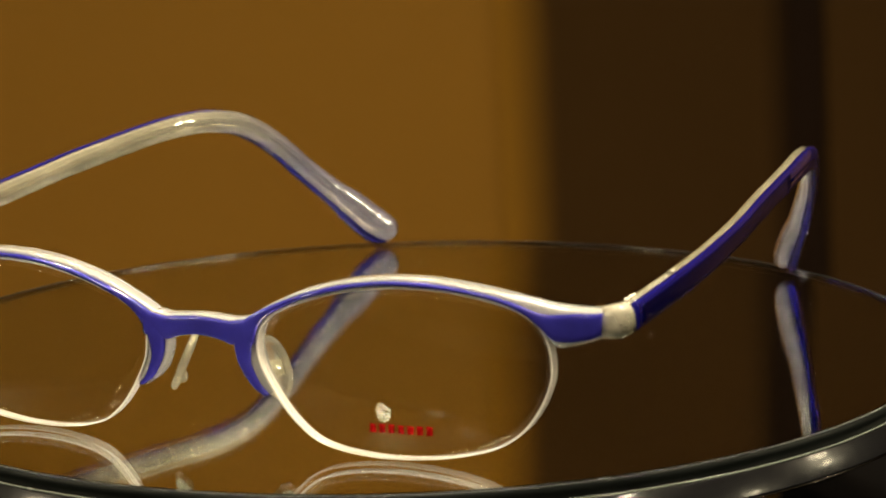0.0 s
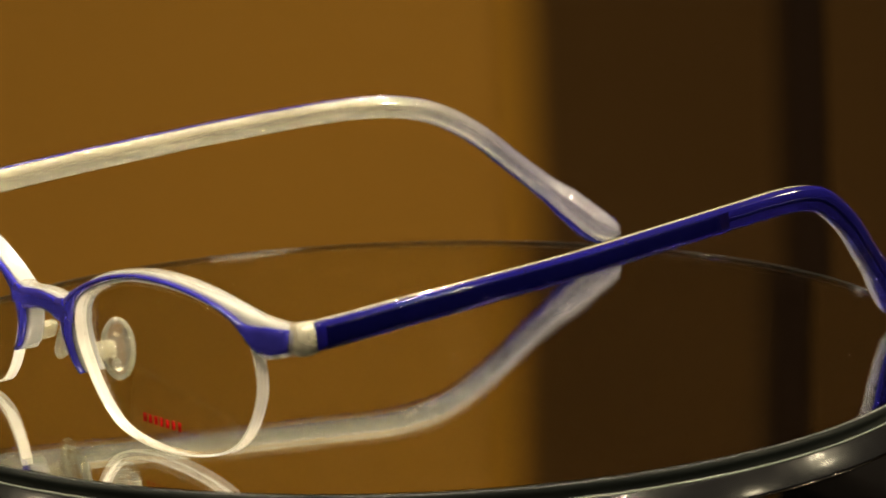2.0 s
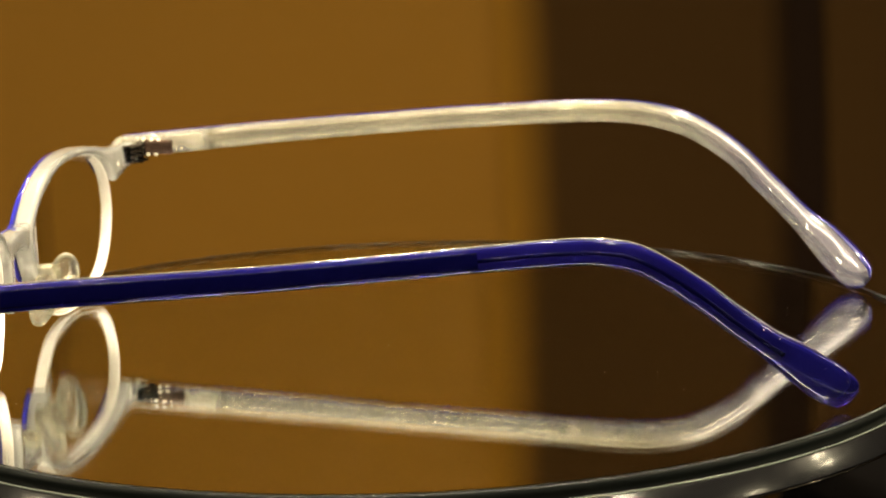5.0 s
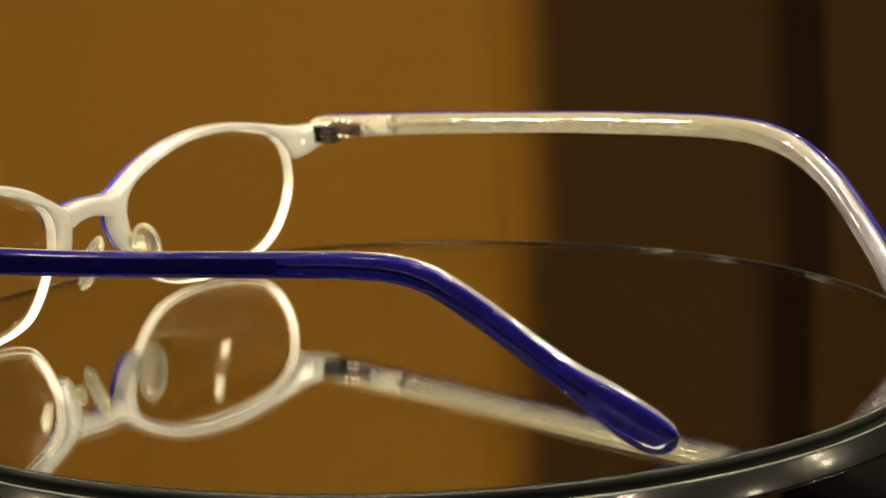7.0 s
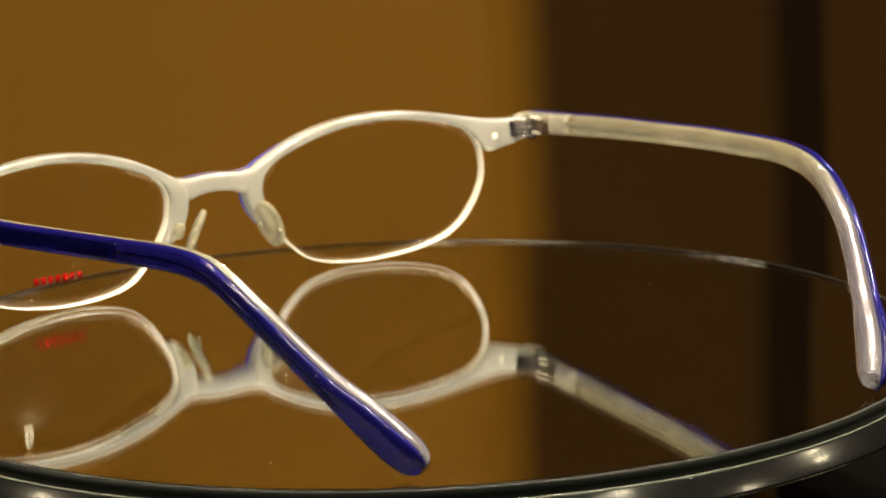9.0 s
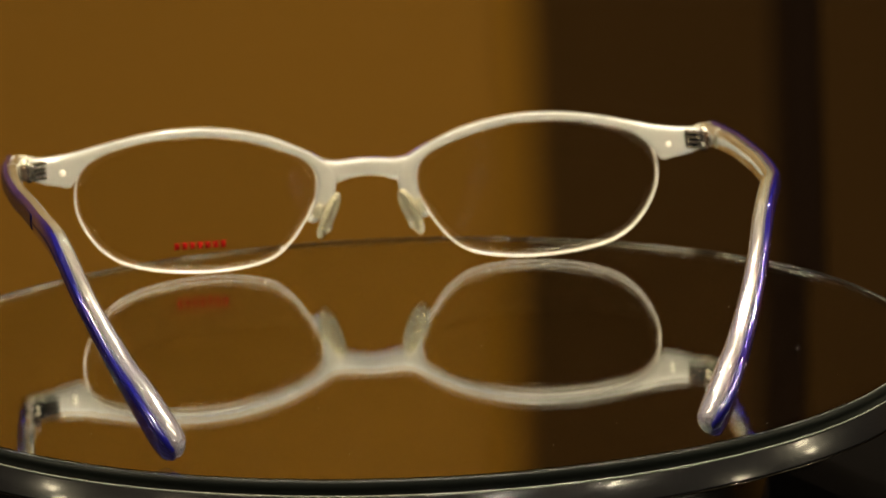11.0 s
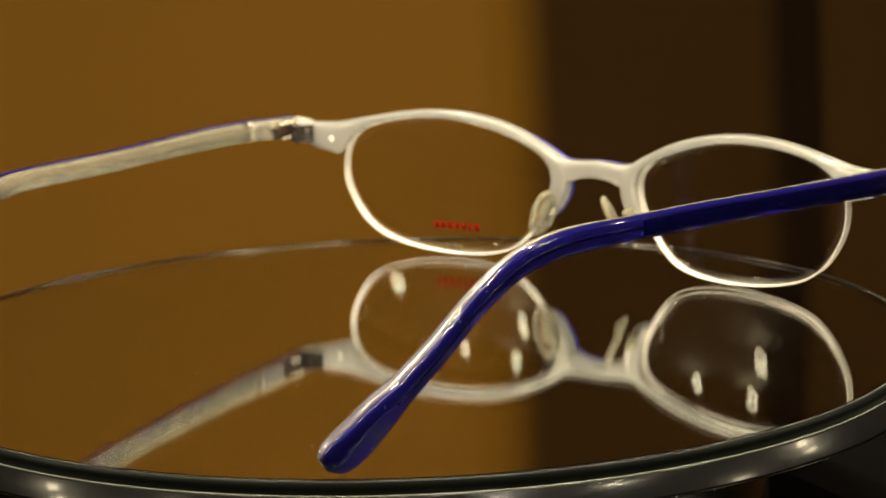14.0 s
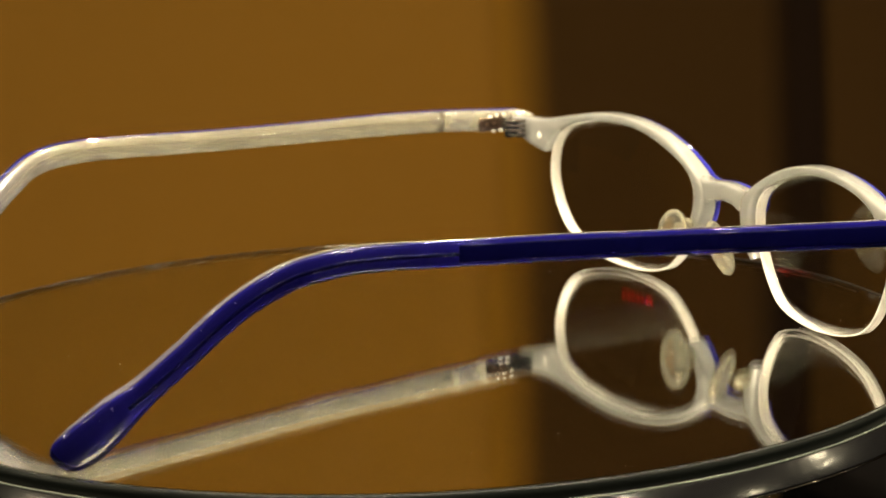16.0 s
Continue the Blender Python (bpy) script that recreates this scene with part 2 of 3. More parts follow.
def rim_shape(side):
    """The thin rim all round the lens, with a groove line along its face."""
    inner, outer = lens_ring(side, 120, -0.10), lens_ring(side, 120, 0.22)
    prof = [(0.0, -1.15), (0.12, -1.35), (0.5, -1.42), (0.88, -1.35), (1.0, -1.15), (1.0, -0.5), (0.82, -0.35), (1.0, -0.2), (1.0, 0.35), (0.82, 0.5), (1.0, 0.65), (1.0, 1.0), (0.88, 1.2), (0.62, 1.25), (0.5, 1.1), (0.38, 1.25), (0.12, 1.2), (0.0, 1.0)]
    rings = []
    for (xa, za), (xb, zb) in zip(inner, outer):
        rings.append([(xa + (xb - xa) * u, bow(xa, za) + d * 0.8 - 0.1, za + (zb - za) * u) for u, d in prof])
    v, f = tube(rings, loop=True)
    return scaled(v), f


# stations of brow and nose leg: inner edge (on the lens) and outer edge, from the end piece to the nose
BROW = [(68.6, 22.4, 68.8, 26.0), (67.2, 21.8, 67.6, 26.1), (64.8, 20.8, 65.2, 26.1), (62.0, 20.1, 62.2, 26.2), (59.6, 19.7, 58.8, 26.6), (58.0, 21.6, 56.0, 27.2), (56.0, 24.0, 53.0, 27.8),
        (52.2, 26.0, 50.0, 28.4), (47.6, 27.2, 46.0, 29.1), (42.6, 27.9, 41.4, 29.7), (37.2, 28.2, 36.8, 29.9), (31.8, 28.1, 32.4, 29.8), (26.8, 27.3, 27.8, 29.3), (21.8, 26.0, 23.2, 28.4),
        (16.8, 24.2, 18.2, 26.9), (13.2, 22.6, 14.0, 25.0), (11.0, 20.6, 10.2, 23.0), (10.1, 18.2, 6.4, 20.2), (10.3, 15.8, 6.2, 16.6), (10.9, 13.2, 7.0, 13.8), (11.8, 11.0, 8.8, 11.0), (12.5, 9.9, 10.9, 9.4)]
BRIDGE = [(-10.0, 17.6, 21.8), (-8.0, 18.0, 21.9), (-6.0, 17.2, 21.6), (-3.5, 18.0, 21.75), (0.0, 18.4, 21.95), (3.5, 18.0, 21.75), (6.0, 17.2, 21.6), (8.0, 18.0, 21.9), (10.0, 17.6, 21.8)]


def front_sweep(stations, y0, y1, low, high, power=4.0):
    """Skin over stations (inner x, z, outer x, z, low share, high share) between two depths before and behind the bow."""
    prof, rings = section(20, power), []
    for xa, za, xb, zb, lo, hi in stations:
        ring = []
        for u, d in prof:
            w = lo + (hi - lo) * (u + 1) / 2
            x, z = xa + (xb - xa) * w, za + (zb - za) * w
            ring.append((x, bow(x, z) + (y0 + y1) / 2 + (y1 - y0) / 2 * d, z))
        rings.append(ring)
    v, f = tube(rings)
    return scaled(v), f


def brow_rows(side, low, high):
    rows = smooth_path(BROW, 5)
    n = len(rows) - 1
    return [(MID_X + side * r[0], r[1], MID_X + side * r[2], r[3], low(i / n), high(i / n)) for i, r in enumerate(rows)]


def bridge_rows(low, high):
    return [(MID_X + r[0], r[1], MID_X + r[0], r[2], low, high) for r in smooth_path(BRIDGE, 5)]


# temples: x, y, z of the middle line, half height, half thickness
TEMPLE_A = [(-69.9, 63.2, 24.85, 2.3, 1.6), (-70.0, 58, 25.2, 2.3, 1.6), (-70.2, 48, 26.1, 2.25, 1.6), (-69.6, 33, 26.95, 2.2, 1.5), (-67.4, 13, 27.8, 2.1, 1.5), (-64.8, -4.5, 28.7, 2.1, 1.5),
            (-62.4, -24, 29.9, 2.1, 1.5), (-60.9, -34.1, 30.4, 2.15, 1.6), (-59.6, -41.3, 30.1, 2.2, 1.6), (-58.2, -47.0, 28.4, 2.2, 1.6), (-55.4, -54.9, 22.9, 2.2, 1.5), (-52.4, -60.8, 17.6, 2.2, 1.5),
            (-49.6, -66.0, 13.1, 2.35, 1.6), (-47.2, -69.9, 9.9, 2.95, 1.8), (-44.9, -73.8, 6.6, 3.35, 1.9), (-43.3, -76.5, 4.4, 3.2, 1.9), (-42.1, -78.3, 3.0, 2.6, 1.6), (-41.4, -79.4, 2.1, 1.3, 0.8)]
TEMPLE_C = [(69.6, 63.2, 24.85, 2.3, 1.6), (69.8, 58, 25.3, 2.3, 1.6), (70.0, 48, 26.15, 2.25, 1.6), (69.9, 33, 27.45, 2.2, 1.5), (68.9, 12, 29.1, 2.1, 1.5), (68.0, -3, 30.2, 2.15, 1.5),
            (66.0, -25, 31.4, 2.15, 1.5), (63.8, -35, 31.65, 2.2, 1.6), (62.0, -42, 31.1, 2.25, 1.6), (60.0, -49.1, 29.25, 2.25, 1.6), (57.8, -57.0, 24.6, 2.2, 1.5), (55.0, -64.2, 18.0, 2.2, 1.5),
            (52.2, -69.9, 12.7, 2.35, 1.6), (50.2, -73.6, 9.4, 3.1, 1.8), (48.2, -76.9, 6.1, 3.45, 1.9), (46.6, -79.2, 4.0, 3.3, 1.9), (45.3, -81.0, 2.8, 2.6, 1.6), (44.6, -82.0, 2.05, 1.25, 0.8)]


def temple_shape(rows, side, a, b, first=0, last=None, power=2.6, grow=1.0, tip=None):
    """A layer of the temple between the shares a and b of its thickness (-1 inside, 1 outside)."""
    path = smooth_path(rows, 6)
    end = len(path) - 1
    path = [(*r, grow if tip is None else grow + (tip - grow) * min(1.0, max(0.0, (k - end + 30) / 12))) for k, r in enumerate(path)][first:last]
    path = [np.array(r) for r in path]
    prof, rings = section(16, power), []
    for i, r in enumerate(path):
        inner = a - 0.45 * min(1.0, max(0.0, (i + first - 54) / 14)) if a < -0.5 else a
        p, q = path[max(i - 1, 0)], path[min(i + 1, len(path) - 1)]
        t = Vector((q[:3] - p[:3])).normalized()
        out = Vector((side, 0, 0)) - t * (side * t.x)
        out.normalize()
        up = t.cross(out) * (1 if t.cross(out).dot(Vector((0, -0.3, 1))) > 0 else -1)
        c, hh, th = Vector(r[:3]), r[3] * r[5], r[4]
        rings.append([c + up * (hh * u) + out * (th * ((inner + b) / 2 + (b - inner) / 2 * d)) for u, d in prof])
    v, f = tube(rings)
    return scaled(v), f


def blob(cx, cy, cz, a, b, c, lean=0.0, turn=0.0, rows=10, cols=16):
    """A rounded pad: half axes a, b, c in millimetres."""
    m = pose(cx, cy, cz, 0, lean, turn)
    verts, faces = [], []
    for i in range(rows + 1):
        p = math.pi * i / rows
        for j in range(cols):
            q = 2 * math.pi * j / cols
            sx, cx2 = math.sin(p), math.cos(p)
            verts.append(m @ Vector((a * sx * math.cos(q), b * sx * math.sin(q), c * cx2)))
    for i in range(rows):
        for j in range(cols):
            k = (j + 1) % cols
            faces.append((i * cols + j, i * cols + k, (i + 1) * cols + k, (i + 1) * cols + j))
    return scaled(verts), faces


def oval_pad(cx, cy, cz, b, c, lean, turn):
    """A thin oval pad with a rounded bead all round and a dished middle."""
    m = pose(cx, cy, cz, 0, lean, turn)
    prof = [(0.02, 0.22), (0.55, 0.28), (0.74, 0.55), (0.86, 0.72), (0.96, 0.5), (1.0, 0.0), (0.96, -0.5), (0.86, -0.72), (0.74, -0.55), (0.55, -0.28), (0.02, -0.22)]
    v, f = disc(prof, 40)
    return scaled([m @ Vector((p[2], p[0] * b, p[1] * c)) for p in v]), f


def pad_bead(cx, cy, cz, b, c, lean, turn, thick=0.45):
    """The bead round an oval pad."""
    m, rings = pose(cx, cy, cz, 0, lean, turn), []
    for i in range(40):
        a = 2 * math.pi * i / 40
        e = Vector((0, math.cos(a) * b * 0.86, math.sin(a) * c * 0.92))
        n = Vector((0, math.cos(a) / b, math.sin(a) / c)).normalized()
        rings.append([m @ (e + (n * math.cos(k * math.pi / 5) + Vector((1.25, 0, 0)) * math.sin(k * math.pi / 5)) * thick) for k in range(10)])
    v, f = tube(rings, loop=True)
    return scaled(v), f


def placed(shape, m):
    """A box given in millimetres, set at a pose in millimetres."""
    return scaled([m @ Vector(v) for v in shape[0]]), shape[1]


def rod(p, q, r, count=10):
    p, q = Vector(p), Vector(q)
    t = (q - p).normalized()
    u = t.orthogonal().normalized()
    w = t.cross(u)
    return scaled(tube([[c + (u * math.cos(2 * math.pi * k / count) + w * math.sin(2 * math.pi * k / count)) * r for k in range(count)] for c in (p, q)])[0]), \
        tube([[p] * count, [q] * count])[1]


def spectacles():
    thing = tagged(new("spectacles"), "blue and milky white plastic spectacles, open, standing on the mirrored turntable", "glasses")
    inner = Matrix.Translation((SHIFT * 0.001, 0, 0))
    made = []

    def add(name, shape, mat, label="", under=None):
        ob = part(name, shape, mat, under or thing, label)
        if under is None:
            ob.matrix_parent_inverse = inner
        made.append(ob)
        return ob

    ones = (lambda u: 0, lambda u: 1)
    white = join(front_sweep(brow_rows(-1, *ones), -2.7, 0.75, 0, 1), front_sweep(brow_rows(1, *ones), -2.7, 0.75, 0, 1), front_sweep(bridge_rows(0, 1), -2.5, 0.75, 0, 1))
    front = add("front_frame", white, HAZE, "hazy milky translucent front frame")

    def low(u):
        return 0.34 * min(1.0, max(0.0, (u - 0.80) / 0.08)) + 0.10 + 0.16 * min(1.0, max(0.0, (u - 0.13) / 0.1)) - 0.24 * min(1.0, max(0.0, (u - 0.66) / 0.1))

    def high(u):
        return 0.90 - 0.17 * min(1.0, max(0.0, (u - 0.13) / 0.1)) + 0.23 * min(1.0, max(0.0, (u - 0.66) / 0.1))

    cover = join(front_sweep(brow_rows(-1, low, high)[6:], 0.7, 1.85, 0, 1, 2.4), front_sweep(brow_rows(1, low, high)[6:], 0.7, 1.85, 0, 1, 2.4),
                 front_sweep(bridge_rows(0.05, 0.95), 0.7, 1.85, 0, 1, 3.0))
    add("front_cover", cover, BLUE, "glossy deep blue layer on the front", front)
    for side, rows in ((-1, TEMPLE_A), (1, TEMPLE_C)):
        add("rim", rim_shape(side), RIM, "thin white rim")
        lens = add("lens", lens_shape(side), LENS, "clear demonstration lens")
        lens.visible_shadow = False
        # nose pad and its arm
        m = (MID_X + side * 8.3, 62.0, 11.8)
        pad = add("nose_pad", oval_pad(*m, 2.9, 5.3, side * -24, side * 26), PAD, "clear silicone nose pad")
        add("bead", pad_bead(*m, 2.9, 5.3, side * -24, side * 26), CREAMY, "rounded milky bead round the pad", pad)
        add("pad_arm", placed(box(-0.95, 0.95, -1.8, 1.8, -1.5, 1.5, 0.6, 3), pose(MID_X + side * 10.0, 65.3, 12.4, 0, side * -22, side * 16)), CREAMY, "milky block that holds the pad", pad)
        add("pad_stud", blob(MID_X + side * 8.5, 62.6, 9.2, 0.9, 1.0, 1.1), PAD, "clear stud low on the pad", pad)
        # end piece, screw and hinge
        sweep = []
        for x, y, z, hh, th, turn in ((66.6, 64.2, 23.9, 2.5, 1.5, 30), (68.3, 64.1, 24.1, 2.65, 1.75, 45), (69.5, 63.6, 24.3, 2.65, 1.9, 62), (70.0, 62.8, 24.5, 2.55, 1.85, 78), (70.2, 61.6, 24.7, 2.4, 1.65, 88)):
            c, a = Vector((MID_X + side * (x - 0.2), y, z)), radians(turn)
            out = Vector((side * math.sin(a), math.cos(a), 0))
            sweep.append([c + Vector((0, 0, hh * u)) + out * (th * d) for u, d in section(16, 2.3)])
        v, f = tube(sweep)
        add("end_piece", (scaled(v), f), ROOT, "clear milky end piece")
        hx = MID_X + side * 66.6
        turn = side * -34
        leaf = placed(box(-2.9, 0.2, -0.4, 0.5, -1.75, 1.75, 0.3, 2), pose(hx, 60.9, 24.0, 0, 0, turn))
        hinge = add("hinge", leaf, STEEL, "small dark steel barrel hinge")
        for z in (-1.45, -0.48, 0.48, 1.45):
            add("knuckle", placed(box(-1.9, 2.4, -1.5, 0.3, z - 0.33, z + 0.33, 0.22, 2), pose(hx, 60.5, 24.0, 0, 0, turn)), CHROME, "bright steel knuckle", hinge)
        add("pin", rod((hx + side * 0.9, 59.6, 21.9), (hx + side * 0.9, 59.6, 26.1), 0.62, 14), STEEL, "", hinge)
        add("spring_box", placed(box(-0.55, 0.55, -4.6, 1.2, -1.45, 1.45, 0.5, 3), pose(side * 68.0 + 0.1, 57.6, 25.1, 2.0, 0, side * -3)), UMBER, "brown metal spring box let into the temple", hinge)
        for dy, dz, r in ((0.2, 1.45, 0.4), (-1.4, 1.5, 0.45), (-2.8, 1.4, 0.4), (-0.6, -1.45, 0.4), (-2.2, -1.45, 0.4), (-4.2, 0.95, 0.42), (-4.5, 0.0, 0.5), (-4.2, -0.95, 0.42)):
            add("glue_bead", blob(side * 67.9 + 0.1, 58.6 + dy, 25.0 + dz, 0.5, r, r * 0.8, rows=6, cols=8), GLUE, "frosty white glue", hinge)
        add("rim_screw", join(blob(MID_X + side * 61.0, 62.9, 22.9, 0.75, 0.5, 0.75), rod((MID_X + side * 60.8, 63.2, 22.8), (MID_X + side * 58.6, 63.4, 21.6), 0.3)), RIM, "small white rim screw")
        temple = add("temple", temple_shape(rows, side, -1.25, 0.45, first=13, grow=0.95, tip=0.86, power=2.0), MILK, "milky inner layer of the temple turning lilac at the tip")
        add("temple_root", temple_shape(rows, side, -1.25, 0.45, last=14, grow=0.95, power=2.0), ROOT, "clear first stretch behind the hinge", temple)
        add("temple_cover", temple_shape(rows, side, 0.0, 1.0, grow=1.0, tip=1.05), NAVY, "deep blue outer layer down to the rounded tip", temple)
        add("core", temple_shape(rows, side, 0.85, 1.04, first=2, last=36, grow=0.66), CORE, "nearly black core showing through the blue", temple)
        add("core_wire", temple_shape(rows, side, 0.9, 1.05, first=35, last=76, grow=0.15), CORE, "dark wire core showing through", temple)
    # lint and scratches on the lower ends
    for side, rows in ((-1, TEMPLE_A), (1, TEMPLE_C)):
        rng, v, f = random.Random(11 + side), [], []
        path = smooth_path(rows, 6)
        for i in range(16):
            r = path[rng.randint(58, 96)]
            a, b, d = rng.uniform(-0.8, 0.8), rng.uniform(0, math.pi), rng.uniform(0.05, 0.11)
            c = Vector((r[0] + side * r[4] * 0.97, r[1] + 0.69 * a * r[3] * -1, r[2] + 0.72 * a * r[3]))
            u, w = Vector((0, math.cos(b), math.sin(b))) * d * rng.uniform(1.0, 3.5), Vector((0, -math.sin(b), math.cos(b))) * d * 0.6
            k = len(v)
            v += [c + u, c + w, c - u, c - w, c + Vector((side * 0.16, 0, 0))]
            f += [(k, k + 1, k + 4), (k + 1, k + 2, k + 4), (k + 2, k + 3, k + 4), (k + 3, k, k + 4), (k, k + 3, k + 2, k + 1)]
        tagged(add("lint", (scaled(v), f), DUST, "pale specks of lint"), kind="stuff")
    # red print on one lens, as plain strokes
    for i in range(7):
        x = -28.2 - 11.0 * (i + 0.5) / 7
        y = bow(x, 5.2) + dome(x, 5.2, -1)
        add("print_mark", placed(box(-0.54, 0.54, -0.02, 0.04, -0.72, 0.72), pose(x, y + 0.04, 5.6)), RED, "red printed stroke")
    return thing


# ---- the turntable ----
R = 0.0937


def turntable():
    thing = tagged(new("turntable"), "round mirrored glass turntable plate with a black lacquered edge", "turntable")
    c = 0.0002
    plate = part("glass_plate", disc([(0.0005, 0.0), (R - c, 0.0), (R, -c), (R, -0.0024 + c), (R - c, -0.0024), (0.0005, -0.0024)], 256), GLASS, thing, "clear plate glass with a green edge", smooth=False)
    plate.visible_shadow = False
    part("mirror", disc([(0.0005, -0.00245), (R - 0.0006, -0.00245), (R - 0.0006, -0.0026), (0.0005, -0.0026)], 256), SILVER, thing, "silvered mirror under the glass", smooth=False)
    edge = [(0.070, -0.0027), (R + 0.0001, -0.0027), (R + 0.00128, -0.0027), (R + 0.00134, -0.00272), (R + 0.0014, -0.00282), (R + 0.0021, -0.0044), (R + 0.0029, -0.0062), (R + 0.00298, -0.0065), (R + 0.0026, -0.0069), (R + 0.0018, -0.00705), (0.070, -0.00705)]
    part("platter", lathe(edge, 256), BLACK, thing, "black lacquered platter")
    # pale ring added to draw the highlight along the glass's lower edge
    part("glint_ring", lathe([(R + 0.0009, -0.00258), (R + 0.00105, -0.0024), (R + 0.0013, -0.00245), (R + 0.0013, -0.00268)], 256), GLINT, thing, "thin pale ring for the light caught on the lower glass edge")
    part("plate_edge", lathe([(R + 0.00015, -0.00012), (R + 0.0008, -0.0001), (R + 0.0010, -0.0003), (R + 0.0010, -0.0023), (R + 0.00015, -0.00238)], 256), EDGE, thing, "black lip round the glass")
    part("ground_edge", lathe([(R + 0.00002, -0.00015), (R + 0.00012, -0.00015), (R + 0.00012, -0.00236), (R + 0.00002, -0.00236)], 256), GROUND, plate, "pale ground edge of the glass")
    part("lower_arris", lathe([(R + 0.00292, -0.00655), (R + 0.00312, -0.0066), (R + 0.00312, -0.00676), (R + 0.0026, -0.0070)], 256), CHROME, thing, "thin bright line along the lower edge")
    rng, v, f = random.Random(5), [], []
    for i in range(46):
        a, r, d = rng.uniform(0, 2 * math.pi), R * math.sqrt(rng.uniform(0, 0.96)), rng.uniform(0.00002, 0.00006)
        b, g = rng.uniform(0, math.pi), rng.uniform(0.6, 2.2)
        c = Vector((r * math.cos(a), r * math.sin(a), 0.00003))
        u, w = Vector((math.cos(b), math.sin(b), 0)) * d * g, Vector((-math.sin(b), math.cos(b), 0)) * d * 0.7
        k = len(v)
        v += [c + u, c + w, c - u, c - w, c + Vector((0, 0, d * 0.8))]
        f += [(k, k + 1, k + 4), (k + 1, k + 2, k + 4), (k + 2, k + 3, k + 4), (k + 3, k, k + 4), (k, k + 3, k + 2, k + 1)]
    tagged(part("dust", (v, f), DUST, thing, "fine specks of dust on the glass", False), kind="stuff")
    return thing


def pedestal():
    thing = tagged(new("pedestal"), "black round pedestal drum under the mirrored turntable", "pedestal")
    part("drum", disc([(0.0005, -0.0075), (0.066, -0.0075), (0.067, -0.0085), (0.067, -0.034), (0.069, -0.037), (0.069, -0.040), (0.0005, -0.040)], 128), BLACK, thing)
    return thing


# ---- the room ----
FLOOR_Z = -0.86


def wall(name, x0, x1, y0, y1, z0, z1, mat, label):
    ob = new(name, mesh_of(name, *box(x0, x1, y0, y1, z0, z1), mat, False))
    return tagged(ob, label, "wall", kind="structure")


def room():
    w, s, n = 5.4, -3.2, 2.0
    wall("wall_north", -w, w, n, n + 0.1, FLOOR_Z, CEILING_Z, AMBER, "warm amber painted wall in lamp light")
    wall("wall_south", -w, w, s - 0.1, s, FLOOR_Z, CEILING_Z, BROWN, "dark brown wall")
    wall("wall_west", -w - 0.1, -w, s - 0.1, n + 0.1, FLOOR_Z, CEILING_Z, AMBER, "warm amber painted wall")
    wall("wall_east", w, w + 0.1, s - 0.1, n + 0.1, FLOOR_Z, CEILING_Z, BROWN, "dark brown wall")
    ob = wall("floor", -w, w, s, n, FLOOR_Z - 0.1, FLOOR_Z, CARPET, "dark shop floor")
    tagged(ob, category="floor")
    ob = wall("ceiling", -w, w, s, n, CEILING_Z, CEILING_Z + 0.1, CREAM, "cream painted ceiling")
    tagged(ob, category="ceiling")


def partition():
    """Dark stained panels before the wall, with a black gap between them."""
    thing = tagged(new("partition"), "dark stained wooden partition with a black shadow gap", "partition")
    y0, y1, lean = 1.993, 1.9995, -0.0175

    def leaning(x0, x1, ya, bevel):
        v, f = box(x0, x1, ya, y1, FLOOR_Z, CEILING_Z, bevel)
        return [(a + lean * c, b, c) for a, b, c in v], f

    # added strips that carry the blurred edges of panel and gap in their colour
    part("soft_edge_strip", ([(a + 0.0175 * c, b, c) for a, b, c in leaning(0.077, 0.1200, y0, 0.0)[0]], leaning(0.077, 0.1200, y0, 0.0)[1]), SOFT_EDGE, thing, "added strip, wall colour fading into panel colour like a blurred edge", False).rotation_euler = (0, math.atan(lean), 0)
    part("panel", leaning(0.1202, 0.2765, y0, 0.0), BROWN, thing, "", False)
    part("soft_edge_strip", ([(a + 0.0175 * c, b, c) for a, b, c in leaning(0.2767, 0.300, y0, 0.0)[0]], leaning(0.2767, 0.300, y0, 0.0)[1]), SOFT_GAP_EDGE, thing, "added strip, panel colour fading to black like a blurred edge", False).rotation_euler = (0, math.atan(lean), 0)
    part("gap_back", leaning(0.3005, 0.3255, y1 - 0.004, 0.0), GAP_SHADE, thing, "black strip standing in for the shade inside the gap", False)
    part("panel", leaning(0.326, 1.2, y0, 0.006), BROWN, thing, "", False)
    return thing


def table():
    thing = tagged(new("table"), "small dark wooden display table", "table")
    part("tabletop", box(-0.5, 0.5, -0.25, 0.105, -0.065, -0.0405, 0.004), TABLE, thing, "", False)
    for x in (-0.45, 0.45):
        for y in (-0.2, 0.065):
            part("leg", box(x - 0.02, x + 0.02, y - 0.02, y + 0.02, FLOOR_Z, -0.0655, 0.003), TABLE, thing, "", False)
    return thing


def spotlight(x, y, watts, colour, size):
    thing = tagged(new("ceiling_spotlight"), "round recessed ceiling spotlight, lit", "lamp", "ceiling spotlights")
    thing.location = (x, y, CEILING_Z)
    r = size / 2
    part("housing", lathe([(r, -0.001), (r, -0.022), (r + 0.012, -0.022), (r + 0.014, -0.001)], 48), BLACK, thing)
    lamp = bpy.data.lights.new("spot_glow", "AREA")
    lamp.shape, lamp.size, lamp.energy, lamp.color = "DISK", size, watts, colour
    ob = new("spot_glow", lamp)
    ob.location = (x, y, CEILING_Z - 0.012)
    return thing


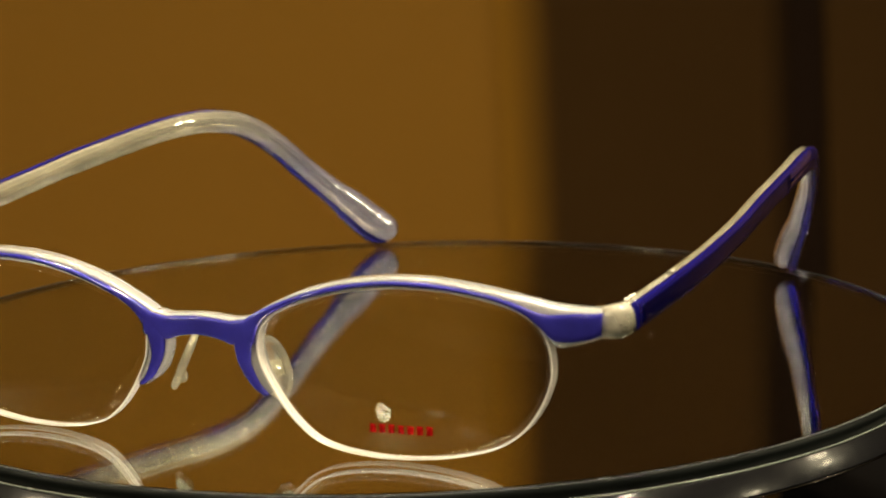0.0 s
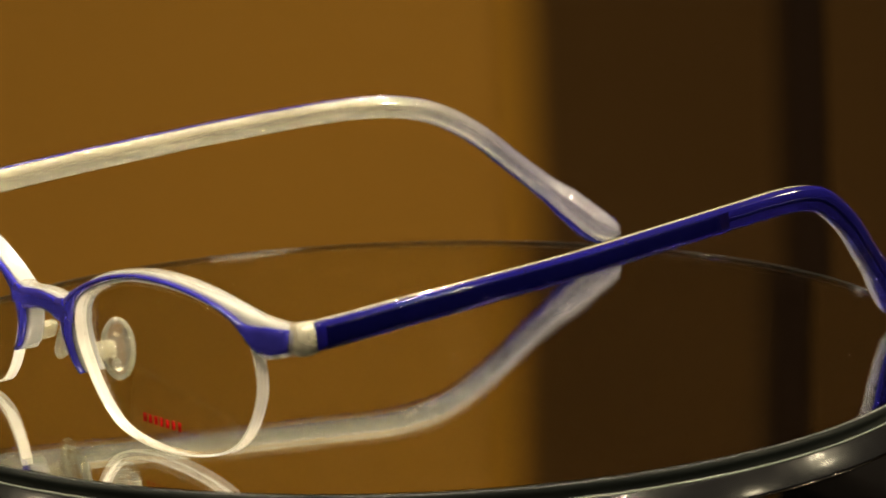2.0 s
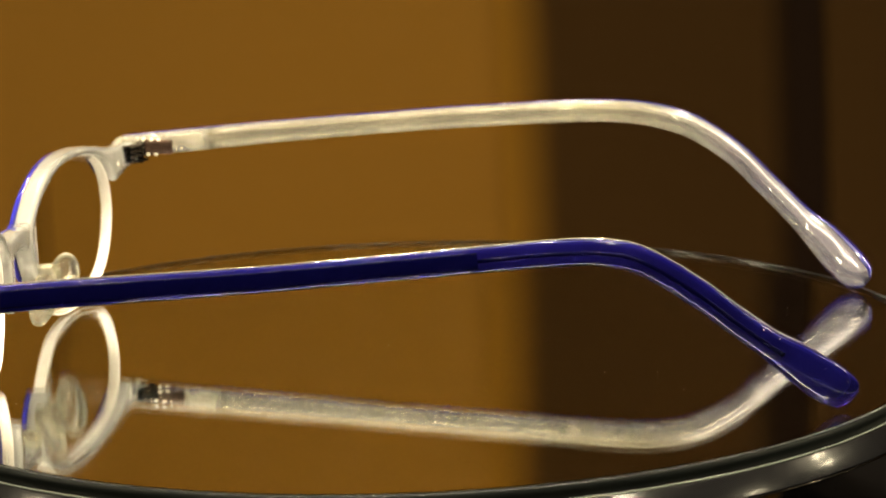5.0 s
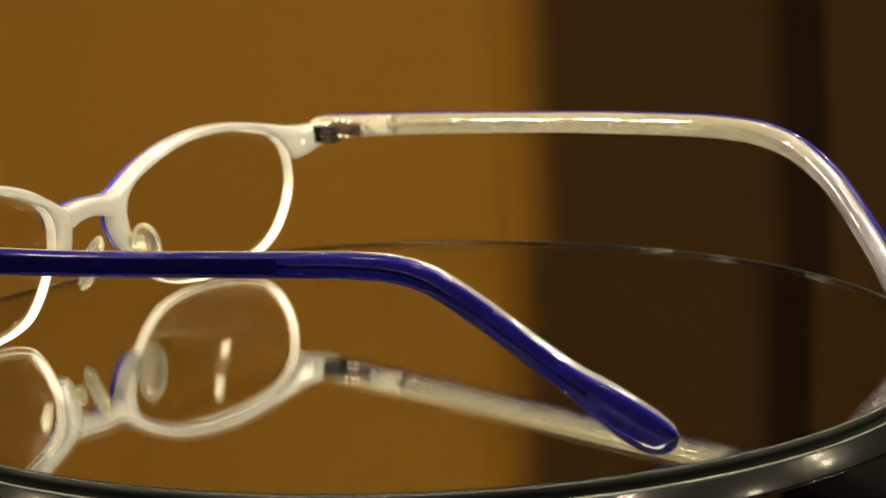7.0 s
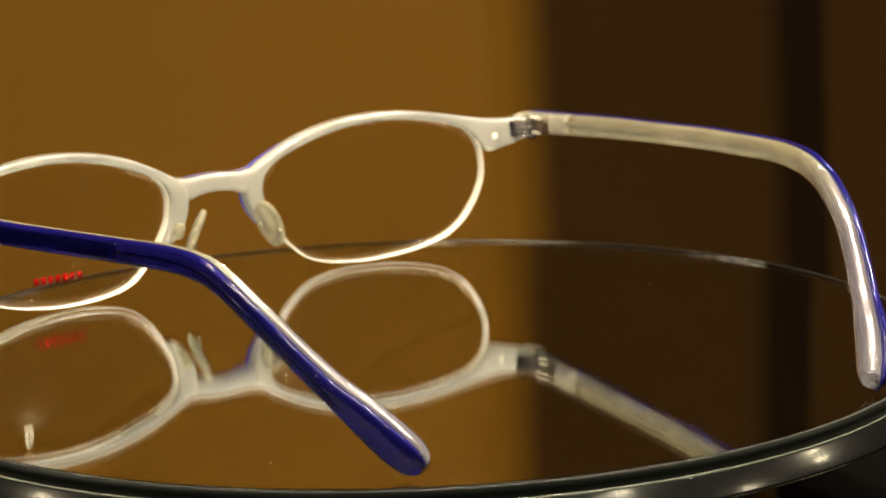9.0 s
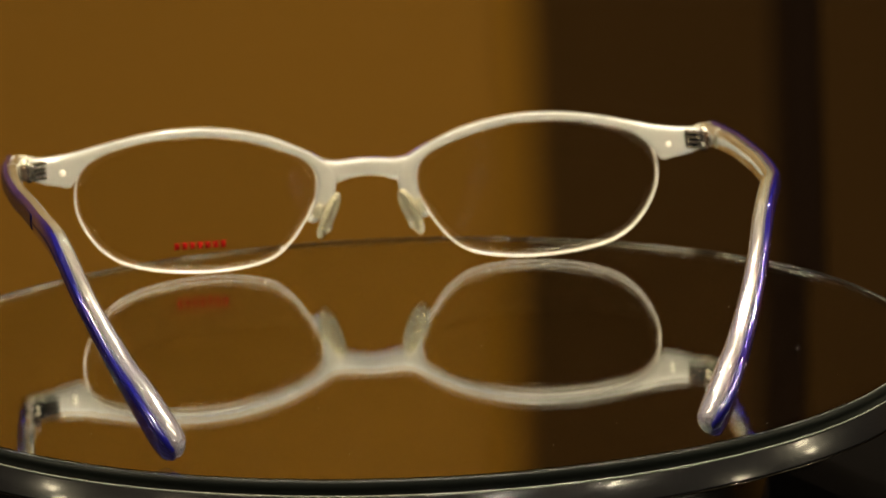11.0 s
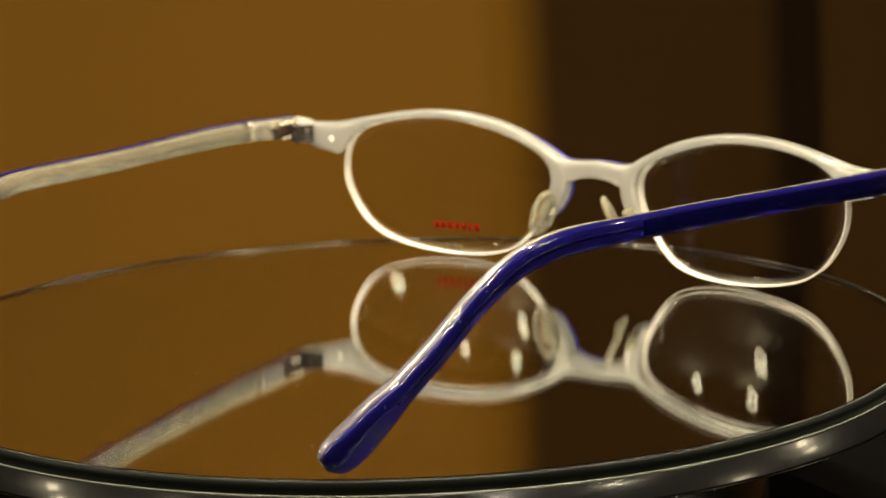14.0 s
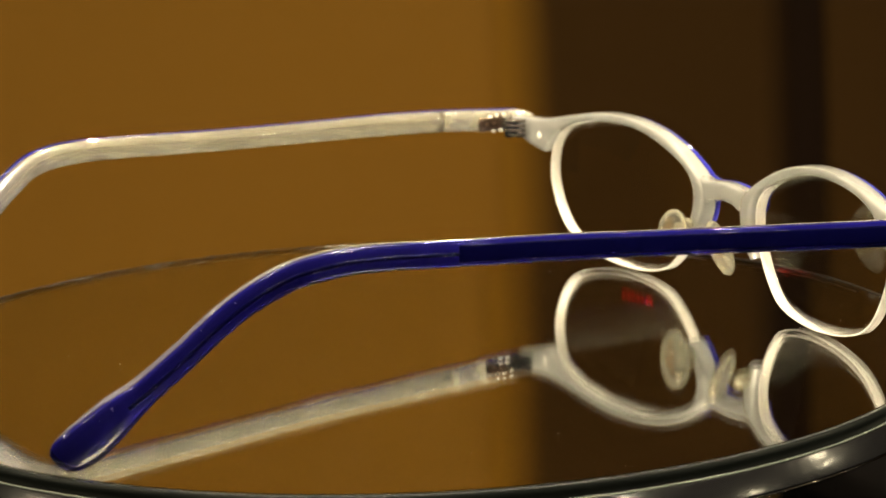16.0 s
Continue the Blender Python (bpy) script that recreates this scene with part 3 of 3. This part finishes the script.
def track_spot(x, y, watts, size):
    thing = tagged(new("track_spotlight"), "round ceiling track spotlight aimed down at the display, lit", "lamp", "track spotlights")
    thing.location = (x, y, CEILING_Z - 0.10)
    r = size / 2
    aim_at = look((x, y, CEILING_Z - 0.10), (0, 0, 0)).to_3x3()
    v, f = lathe([(r, 0.03), (r, -0.035), (r + 0.008, -0.037), (r + 0.010, 0.03)], 40)
    part("housing", ([aim_at @ p for p in v], f), BLACK, thing)
    part("back", ([aim_at @ p for p in (disc([(0.001, 0.034), (r + 0.008, 0.034), (r + 0.004, 0.06), (0.001, 0.07)], 40)[0])], disc([(0.001, 0.034), (r + 0.008, 0.034), (r + 0.004, 0.06), (0.001, 0.07)], 40)[1]), BLACK, thing)
    part("stem", box(-0.012, 0.012, -0.012, 0.012, 0.04, 0.1, 0.002), BLACK, thing, "", False)
    lamp = bpy.data.lights.new("track_glow", "AREA")
    lamp.shape, lamp.size, lamp.energy, lamp.color = "DISK", size, watts, (1.0, 0.86, 0.56)
    ob = new("track_glow", lamp)
    ob.matrix_world = look((x, y, CEILING_Z - 0.10), (0, 0, 0))
    return thing


def panel_light(x, y, length, width, watts, colour):
    thing = tagged(new("ceiling_light_panel"), "long narrow ceiling light panel, lit", "lamp")
    thing.location = (x, y, CEILING_Z)
    a, b = length / 2, width / 2
    for x0, x1, y0, y1 in ((-a - 0.02, a + 0.02, -b - 0.02, -b), (-a - 0.02, a + 0.02, b, b + 0.02), (-a - 0.02, -a, -b, b), (a, a + 0.02, -b, b)):
        part("frame", box(x0, x1, y0, y1, -0.03, -0.001), BLACK, thing, "", False)
    lamp = bpy.data.lights.new("panel_glow", "AREA")
    lamp.shape, lamp.size, lamp.size_y, lamp.energy, lamp.color = "RECTANGLE", length, width, watts, colour
    ob = new("panel_glow", lamp)
    ob.location = (x, y, CEILING_Z - 0.012)
    return thing


room()
partition()
table()
pedestal()
plate_thing = turntable()
pair_thing = spectacles()
panel_light(*PANEL)
for row in LAMPS:
    spotlight(*row)
for row in TRACK:
    track_spot(*row)


# ---- what turns ----
TURN = [(0, 152.69), (1, 138.05), (2, 123.65), (3, 109.53), (4, 95.71), (5, 82.20), (6, 68.95), (7, 55.91), (8, 43.01), (9, 30.15), (10, 17.24), (11, 4.22), (12, -8.98),
        (13, -22.39), (14, -36.01), (15, -49.82), (16, -63.78)]


def motions():
    for thing in (plate_thing, pair_thing):
        walk(thing, [(t, pose(0, 0, 0, 0, 0, a)) for t, a in TURN])


motions()
